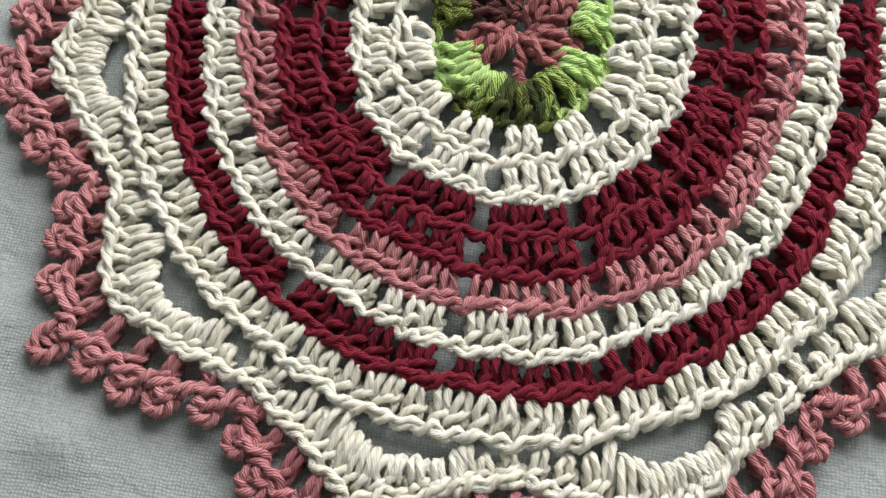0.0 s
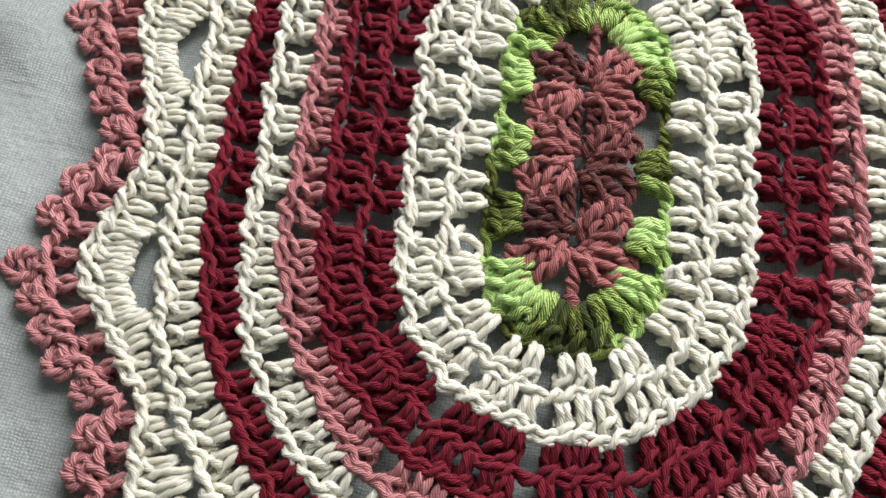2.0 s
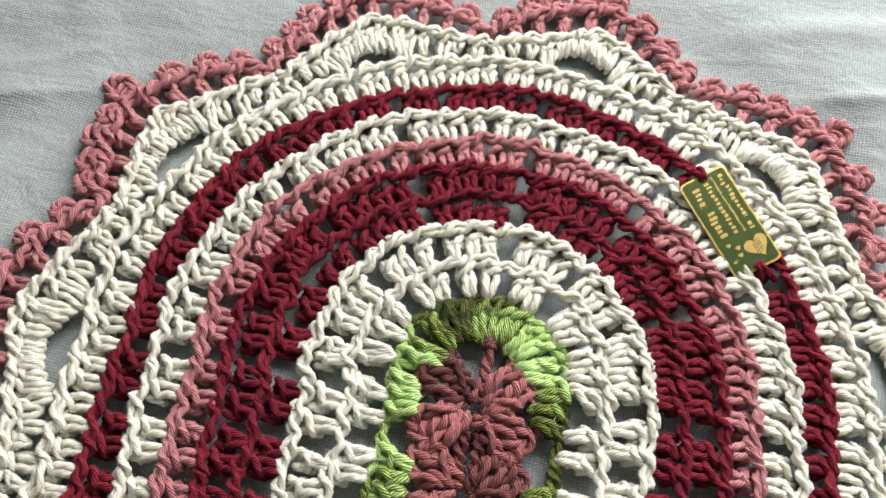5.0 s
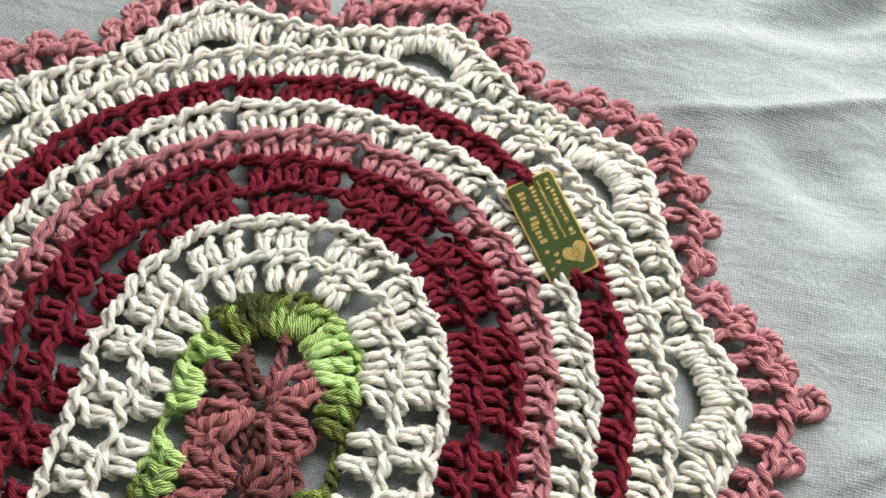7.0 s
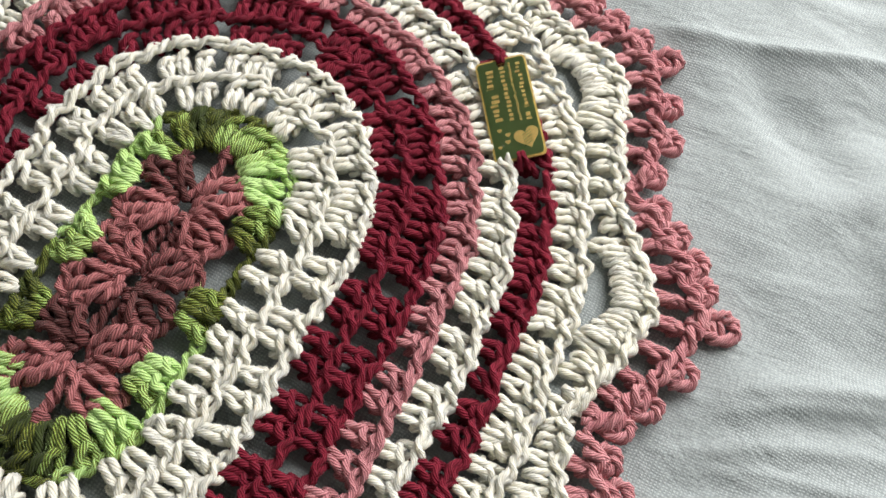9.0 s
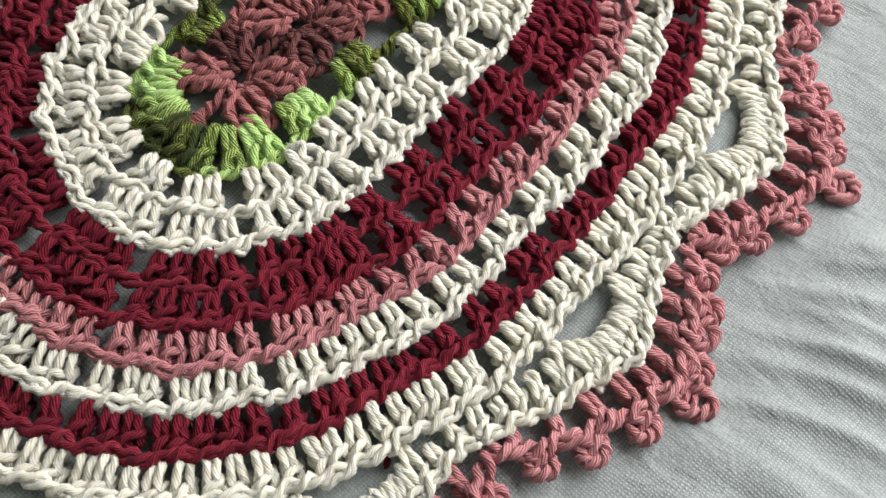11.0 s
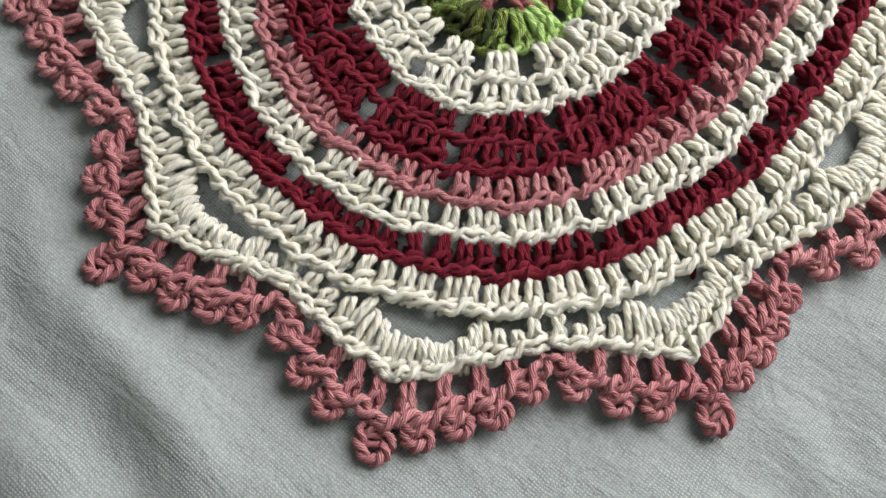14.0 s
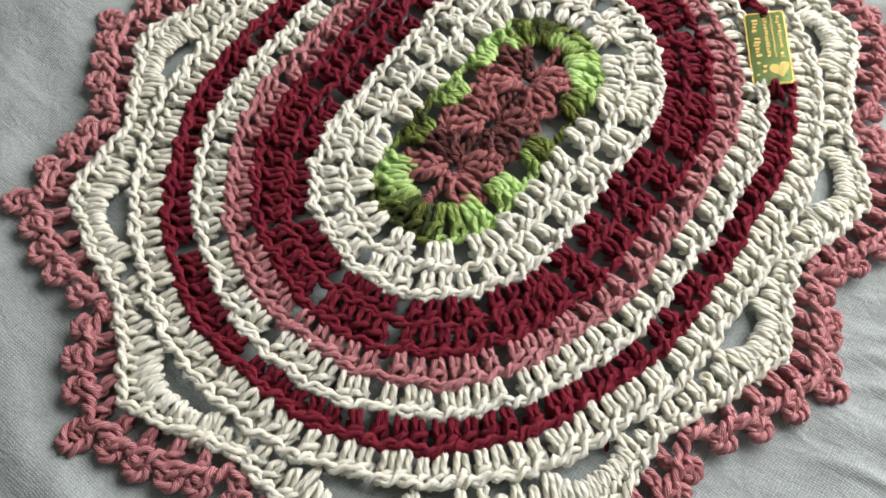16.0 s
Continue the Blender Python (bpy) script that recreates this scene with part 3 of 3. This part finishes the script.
round_of_groups("inner_white_round", "cream round of paired stitches with open gaps", COOL, 0.0275, 0.0398, mat_ob, pitch=0.0062, gap=0.0046, side_gap=0.0046, shift=-0.003, z=0.0058, teeth=0.0, radius=YARN * 1.12)
round_of_groups("second_white_round", "cream round with a knotted edge", COOL, 0.0400, 0.0520, mat_ob, pitch=0.0062, gap=0.0044, side_gap=0.0046, shift=0.002, teeth=0.0020, radius=YARN * 1.13)
round_of_groups("inner_red_round", "dark red round of stitch groups", RED, 0.0520, 0.0630, mat_ob, z=0.0058, teeth=0.0, radius=YARN * 1.08)
round_of_groups("outer_red_round", "dark red round of stitch groups", RED, 0.0625, 0.0738, mat_ob, radius=YARN * 1.08)
round_of_groups("pink_round", "dusty pink round of stitch groups", PINK, 0.0738, 0.0845, mat_ob)
round_of_groups("third_white_round", "cream round of stitch groups", COOL, 0.0845, 0.0965, mat_ob)
round_of_groups("narrow_red_round", "dark red round of stitch groups", RED, 0.0965, 0.1075, mat_ob)

# closed cream round
ring = new("closed_white_round")
ring.parent = mat_ob
ring["label"] = "cream round of close stitches"
STITCHES = 132
for q in range(STITCHES):
    # even spacing along the round
    target = (q + 0.5) / STITCHES * (4 * A + 2 * math.pi * 0.114)
    lengths = (2 * A, math.pi * 0.114, 2 * A, math.pi * 0.114)
    tau = 0.0
    for n, seg in enumerate(lengths):
        if target <= seg:
            tau += target if n % 2 == 0 else target / 0.114 * RREF
            break
        target -= seg
        tau += 2 * A if n % 2 == 0 else math.pi * RREF
    y = Yarn()
    stitch(y, 0.1080, tau, 0.0122, 0.0065, radius=YARN * 1.07)
    y.make("stitch", WHITE, ring)
y = Yarn()
y.rope(ring_path(0.1202, 0, TOTAL, 0.0066), teeth=0.0008)
y.make("braided_edge", WHITE, ring)

# scallops: tip, the valley after it, and both ends of the hole
SCALLOPS = [(tau_v(-0.0225), tau_v(0.0166), tau_v(-0.033), tau_v(-0.0086)), (tau_ang(9.8), tau_ang(25.5), tau_ang(3.5), tau_ang(16.4)), (tau_ang(45), tau_ang(63.9), tau_ang(40.3), tau_ang(50.8)),
            (tau_ang(79.5), tau_ang(97), tau_ang(75.4), tau_ang(86.5)), (tau_ang(115), tau_ang(132), tau_ang(111.5), tau_ang(121.6)), (tau_ang(149.5), tau_ang(164.4), tau_ang(145.7), tau_ang(157.8)),
            (tau_v(0.0315, False), tau_v(-0.0160, False), tau_v(0.0358, False), tau_v(0.0088, False)), (tau_ang(187.5), tau_ang(205), tau_ang(183.4), tau_ang(194.6)),
            (tau_ang(220.8), tau_ang(240.4), tau_ang(217.6), tau_ang(231)), (tau_ang(256), tau_ang(275), tau_ang(252.7), tau_ang(266.8)), (tau_ang(291.2), tau_ang(310.4), tau_ang(286.9), tau_ang(300.8)),
            (tau_ang(327.7), tau_ang(345.3), tau_ang(323.7), tau_ang(335.9))]
TIPS = [row[0] for row in SCALLOPS]
VALLEYS = [row[1] for row in SCALLOPS]


def scallop_at(tau):
    """Index of the scallop and the way across it, -1 to 1."""
    for k in range(12):
        lo, hi = VALLEYS[k - 1], VALLEYS[k]
        if lo > hi:
            lo -= TOTAL
        for turn in (-TOTAL, 0, TOTAL):
            t = tau + turn
            if lo <= t <= hi:
                tip = TIPS[k]
                if tip > hi:
                    tip -= TOTAL
                return k, (t - tip) / ((hi - tip) if t > tip else (tip - lo)), tip, lo, hi
    return 0, 0.0, TIPS[0], 0, 0


def white_edge(tau):
    _, e, *_ = scallop_at(tau)
    return 0.1302 + 0.0138 * (1 - abs(e)) ** 1.35


def pink_edge(tau):
    _, e, *_ = scallop_at(tau)
    return 0.1345 + 0.0226 * (1 - abs(e)) ** 0.75


for k in range(12):
    _, _, tip, lo, hi = scallop_at(TIPS[k])
    scallop = new("scallop")
    scallop.parent = mat_ob
    scallop["label"] = "cream scallop with a lens-shaped hole"
    h0, h1 = SCALLOPS[k][2:]
    mid, half = (h0 + h1) / 2, (h1 - h0) / 2
    # close stitches over the hole
    for q in np.linspace(-0.94, 0.94, 10):
        tau = mid + q * half
        base = 0.1216 + 0.0090 * math.sqrt(1 - q * q)
        y = Yarn()
        stitch(y, base, tau, white_edge(tau + 0.25 * (tip - tau)) - base, 0.0046, lean=0.16 * q, lift=0.0004, radius=YARN * 0.98)
        y.make("stitch", WHITE, scallop)
    # a stitch worked into the round at both ends of the hole, and a low row over small gaps as far as the valley
    for end, stop, sign in ((h0, lo, -1), (h1, hi, 1)):
        span = abs(stop - end)
        n = max(3, round(span * 1.31 / 0.0062))
        for q in range(n):
            tau = end + sign * span * (q + 0.25) / n
            foot = 0.1216 if q in (0, n - 1) or (n > 4 and q == n // 2) else 0.1252
            y = Yarn()
            stitch(y, foot, tau, white_edge(tau) - foot, 0.0062, lean=0.22 * sign, radius=YARN * 0.96)
            y.make("stitch", WHITE, scallop)
    y = Yarn()
    y.rope(ring_path(lambda t: wobble(white_edge(t), t), lo, hi, 0.0066), teeth=0.0013)
    y.make("braided_edge", WHITE, scallop)

    edging = new("picot_edging")
    edging.parent = mat_ob
    edging["label"] = "dusty pink open edging with knotted loops"
    tone = 0.5 + rng.normal(0, 0.06)
    for e in (-0.82, -0.62, -0.42, -0.23, -0.06, 0.12, 0.32, 0.52, 0.72):
        tau = tip + e * ((hi - tip) if e > 0 else (tip - lo))
        y = Yarn()
        base, top = wobble(white_edge(tau), tau) + 0.0002, wobble(pink_edge(tau + e * 0.002), tau)
        (x0, y0), (nx, ny), _ = place(base, tau)
        (x2, y2), _, _ = place(top, tau + e * 0.003)

        def at(s, r, z):
            return (x0 + (x2 - x0) * r - ny * s * 0.0046 + jit(), y0 + (y2 - y0) * r + nx * s * 0.0046 + jit(), max(0.0013, z * 0.95 + jit(0.0002)))
        tall_stitch(y, at, tone + rng.normal(0, 0.07), YARN)
        y.make("post", PINK, edging)
    y = Yarn()
    y.rope(ring_path(lambda t: wobble(pink_edge(t), t), lo, hi, 0.0058), turn=0.0016, period=0.0118, radius=YARN * 1.16, shade=tone, flat=0.7)
    y.make("braided_edge", PINK, edging)
    for e, size in ((-0.80, 0.95), (-0.56, 1.1), (-0.30, 1.12), (0.0, 1.36), (0.19, 1.05), (0.40, 1.12), (0.61, 1.1), (0.82, 0.95)):
        tau = tip + e * ((hi - tip) if e > 0 else (tip - lo))
        y = Yarn()
        _, (nx, ny), stretch = place(0.15, tau)
        tx, ty = -ny, nx
        # loops point away from the edge's own slope
        d_here = pink_edge(tau)
        slope = (pink_edge(tau + 0.003) - pink_edge(tau - 0.003)) / (0.006 * stretch)
        ox, oy = nx - slope * tx, ny - slope * ty
        norm = math.hypot(ox, oy)
        ox, oy = ox / norm, oy / norm
        px, py = -oy, ox
        (cx, cy), _, _ = place(wobble(d_here, tau), tau)
        high, wide = (0.0076 if size > 1.2 else 0.0064) * size, 0.0036 * size ** 0.5
        spin = rng.uniform(-0.2, 0.2)
        if size > 1.2:
            # the long loop at the tip
            pts = []
            for a in np.linspace(-0.12, 1.12, 10):
                w = a * 2 * math.pi
                out, along = high * (0.5 - 0.5 * math.cos(w)) + 0.0008, wide * math.sin(w) + spin * high * (0.5 - 0.5 * math.cos(w))
                pts.append((cx + ox * out + px * along, cy + oy * out + py * along, 0.0042 + 0.0008 * math.sin(w * 0.5)))
            y.rope(smooth_path(pts), turn=0.0012, period=0.0085, radius=YARN, shade=tone + 0.04, flat=0.8)
            for q in (0.25, 0.5):
                y.strand(smooth_path([(cx + px * wide + ox * high * q, cy + py * wide + oy * high * q, 0.0030), (cx + ox * high * (q + 0.15), cy + oy * high * (q + 0.15), 0.0048),
                                      (cx - px * wide + ox * high * (q + 0.25), cy - py * wide + oy * high * (q + 0.25), 0.0034)]), YARN * 0.9, tone)
        else:
            # a small braided loop, closed by a strand over its foot
            pts = []
            for a in np.linspace(-0.12, 1.12, 10):
                w = a * 2 * math.pi
                out, along = high * (0.5 - 0.5 * math.cos(w)) + 0.0008, wide * math.sin(w) + spin * high * (0.5 - 0.5 * math.cos(w))
                pts.append((cx + ox * out + px * along, cy + oy * out + py * along, 0.0040 + 0.0012 * math.sin(w * 0.5) + 0.0010 * spin * a))
            y.rope(smooth_path(pts), turn=0.0010, period=0.0070, radius=YARN * 1.04, shade=tone + 0.04, flat=0.9, shift=rng.uniform(0, 1))
            for way, f0, f1 in ((1, 0.0, 0.80), (-1, 0.05, 0.62)):
                y.strand(smooth_path([(cx + way * px * wide, cy + way * py * wide, 0.0030), (cx + way * px * wide * 0.5 + ox * high * (f0 + f1) * 0.45, cy + way * py * wide * 0.5 + oy * high * (f0 + f1) * 0.45, 0.0064),
                                      (cx - way * px * wide * 0.7 + ox * high * f1, cy - way * py * wide * 0.7 + oy * high * f1, 0.0044)]), YARN * 1.1, tone + rng.normal(0, 0.08))
        y.make("picot", PINK, edging)

# metal label plate tied over the narrow red round
plate_at = pose(0.0752, 0.1040, 0.0098) @ pose(0, 0, 0, 13, 0, 0) @ pose(0, 0, 0, 0, -9, 0) @ pose(0, 0, 0, 0, 0, -54.0)
plate = new("label_plate")
plate.parent = mat_ob
plate.matrix_local = plate_at
plate["label"] = "small polished green-gold metal plate with etched gold marks"


def rounded(bm, length, width, corner, z0, z1, notch=0.0):
    pts = []
    for cx, cy, a0 in ((1, 1, 0), (-1, 1, 90), (-1, -1, 180), (1, -1, 270)):
        for q in range(6):
            w = radians(a0 + q * 18)
            pts.append((cx * (length / 2 - corner) + corner * math.cos(w), cy * (width / 2 - corner) + corner * math.sin(w)))
        if notch and (cx, cy) in ((-1, 1), (1, -1)):
            sx = cx * length / 2
            for q in (0.0011, 0.0009, 0.0, -0.0009, -0.0011):
                depth = notch if abs(q) < 0.001 else 0
                pts.append((sx - math.copysign(depth + (0.0004 if q == 0 else 0), cx), (q if cx < 0 else -q)))
    low = [bm.verts.new((px, py, z0)) for px, py in pts]
    top = [bm.verts.new((px, py, z1)) for px, py in pts]
    bm.faces.new(top)
    bm.faces.new(low[::-1])
    for q in range(len(pts)):
        r = (q + 1) % len(pts)
        bm.faces.new((low[q], low[r], top[r], top[q]))


PL, PW = 0.0375, 0.0172
bm = bmesh.new()
rounded(bm, PL - 0.0014, PW - 0.0014, 0.0014, -0.0006, 0.0004, 0.0014)
part("face_plate", bm, PLATE, plate, "green-tinted mirror metal face")
bm = bmesh.new()
rounded(bm, PL, PW, 0.0017, -0.0008, 0.00015, 0.0012)
part("rim", bm, GOLD, plate, "worn gold rim")


def dash(name, x0, x1, yy, height):
    bm = bmesh.new()
    box_bm(bm, x0, yy - height / 2, 0.0004, x1, yy + height / 2, 0.00055)
    part(name, bm, MARK, plate)


for x0, x1, yy, h in ((-0.0150, -0.0080, -0.0046, 0.0034), (-0.0055, 0.0045, -0.0046, 0.0034), (-0.0155, 0.0050, -0.0002, 0.0020), (-0.0165, 0.0055, 0.0026, 0.0011), (-0.0160, 0.0010, 0.0054, 0.0019), (0.0030, 0.0056, 0.0054, 0.0024)):
    step = h * (0.5 if h > 0.003 else 0.8)
    q = x0
    while q < x1:
        w = step * rng.uniform(0.5, 0.75)
        dash("etched_mark", q, min(q + w, x1), yy + rng.normal(0, h * 0.10), h * rng.uniform(0.45, 0.85))
        q += step


def heart(name, cx, cy, size, turn, parent):
    bm = bmesh.new()
    ring_pts = []
    for q in range(28):
        w = q / 28 * 2 * math.pi
        hx, hy = 16 * math.sin(w) ** 3, 13 * math.cos(w) - 5 * math.cos(2 * w) - 2 * math.cos(3 * w) - math.cos(4 * w)
        c, s = math.cos(turn), math.sin(turn)
        ring_pts.append((cx + size / 32 * (hx * c - hy * s), cy + size / 32 * (hx * s + hy * c)))
    top = [bm.verts.new((px, py, 0.00055)) for px, py in ring_pts]
    low = [bm.verts.new((px, py, 0.0004)) for px, py in ring_pts]
    bm.faces.new(top[::-1])
    for q in range(28):
        bm.faces.new((low[q], low[(q + 1) % 28], top[(q + 1) % 28], top[q]))
    bmesh.ops.recalc_face_normals(bm, faces=bm.faces)
    return part(name, bm, MARK, parent)


motif = heart("heart_motif", 0.0115, 0.0034, 0.0084, radians(100), plate)
for q in range(5):
    bm = bmesh.new()
    m = Matrix.Translation((0.0100 + q * 0.0010, 0.0034, 0.00057)) @ Matrix.Rotation(radians(28), 4, "Z") @ Matrix.Diagonal((0.00022, 0.0034, 0.0001, 1))
    bmesh.ops.create_cube(bm, size=1, matrix=m)
    part("groove", bm, PLATE, motif)
for hx, hy, hs in ((0.0075, -0.0050, 0.0016), (0.0095, -0.0025, 0.0018), (0.0120, -0.0030, 0.0018), (0.0135, -0.0058, 0.0014)):
    heart("small_heart", hx, hy, hs, radians(90), plate)
for sign in (-1, 1):
    y = Yarn()
    for q in (-0.0004, 0.0008):
        y.strand(smooth_path([(sign * 0.0165, q, 0.0010), (sign * 0.0182, q, 0.0016), (sign * 0.0205, q * 2, 0.0), (sign * 0.0225, q * 2, -0.003)]), YARN * 0.8, 0.5)
    y.make("tie", RED, plate, "dark red yarn tie")

# a loose end of dark red yarn under a scallop
y = Yarn()
y.strand(smooth_path([(0.1065, -0.0842, 0.0022), (0.1085, -0.0870, 0.0020), (0.1098, -0.0892, 0.0016)]), YARN * 0.8, 0.5)
y.make("loose_end", RED, mat_ob, "cut end of dark red yarn")

# loose fibres standing off the yarn
for mat in (WHITE, COOL, RED, PINK, GREEN, ROSE):
    roots = np.vstack(FUZZ[mat.name])
    roots = roots[roots[:, 2] > 0.0030]
    n = len(roots)
    way = rng.normal(0, 1, (n, 3))
    way[:, 2] = np.abs(way[:, 2]) * 0.6 + 0.25
    way /= np.linalg.norm(way, axis=1)[:, None]
    bend = rng.normal(0, 0.0006, (n, 3))
    size = rng.uniform(0.0008, 0.0024, n)[:, None]
    cross = np.cross(way, (0.3, 0.2, 1.0))
    cross /= np.linalg.norm(cross, axis=1)[:, None] + 1e-9
    third = np.cross(way, cross)
    rows = []
    for f, thick in ((0, 0.00006), (0.4, 0.000055), (0.75, 0.000045), (1.0, 0.000012)):
        mid = roots + way * size * f + bend * f * f
        rows += [mid + cross * thick, mid - cross * thick * 0.5 + third * thick * 0.87, mid - cross * thick * 0.5 - third * thick * 0.87]
    verts = np.stack(rows, 1).reshape(-1, 3)
    base = np.arange(n)[:, None] * 12
    quads = [np.stack([base[:, 0] + 3 * r + k, base[:, 0] + 3 * r + (k + 1) % 3, base[:, 0] + 3 * r + 3 + (k + 1) % 3, base[:, 0] + 3 * r + 3 + k], 1) for r in range(3) for k in range(3)]
    fuzz = mesh_object("yarn_fuzz", verts.tolist(), np.vstack(quads).tolist(), mat, mat_ob, "loose cotton fibres on the yarn")
    at = fuzz.data.attributes.new("shade", "FLOAT", "POINT")
    at.data.foreach_set("value", np.full(len(verts), 0.75, np.float32))
    tagged(fuzz, kind="stuff")
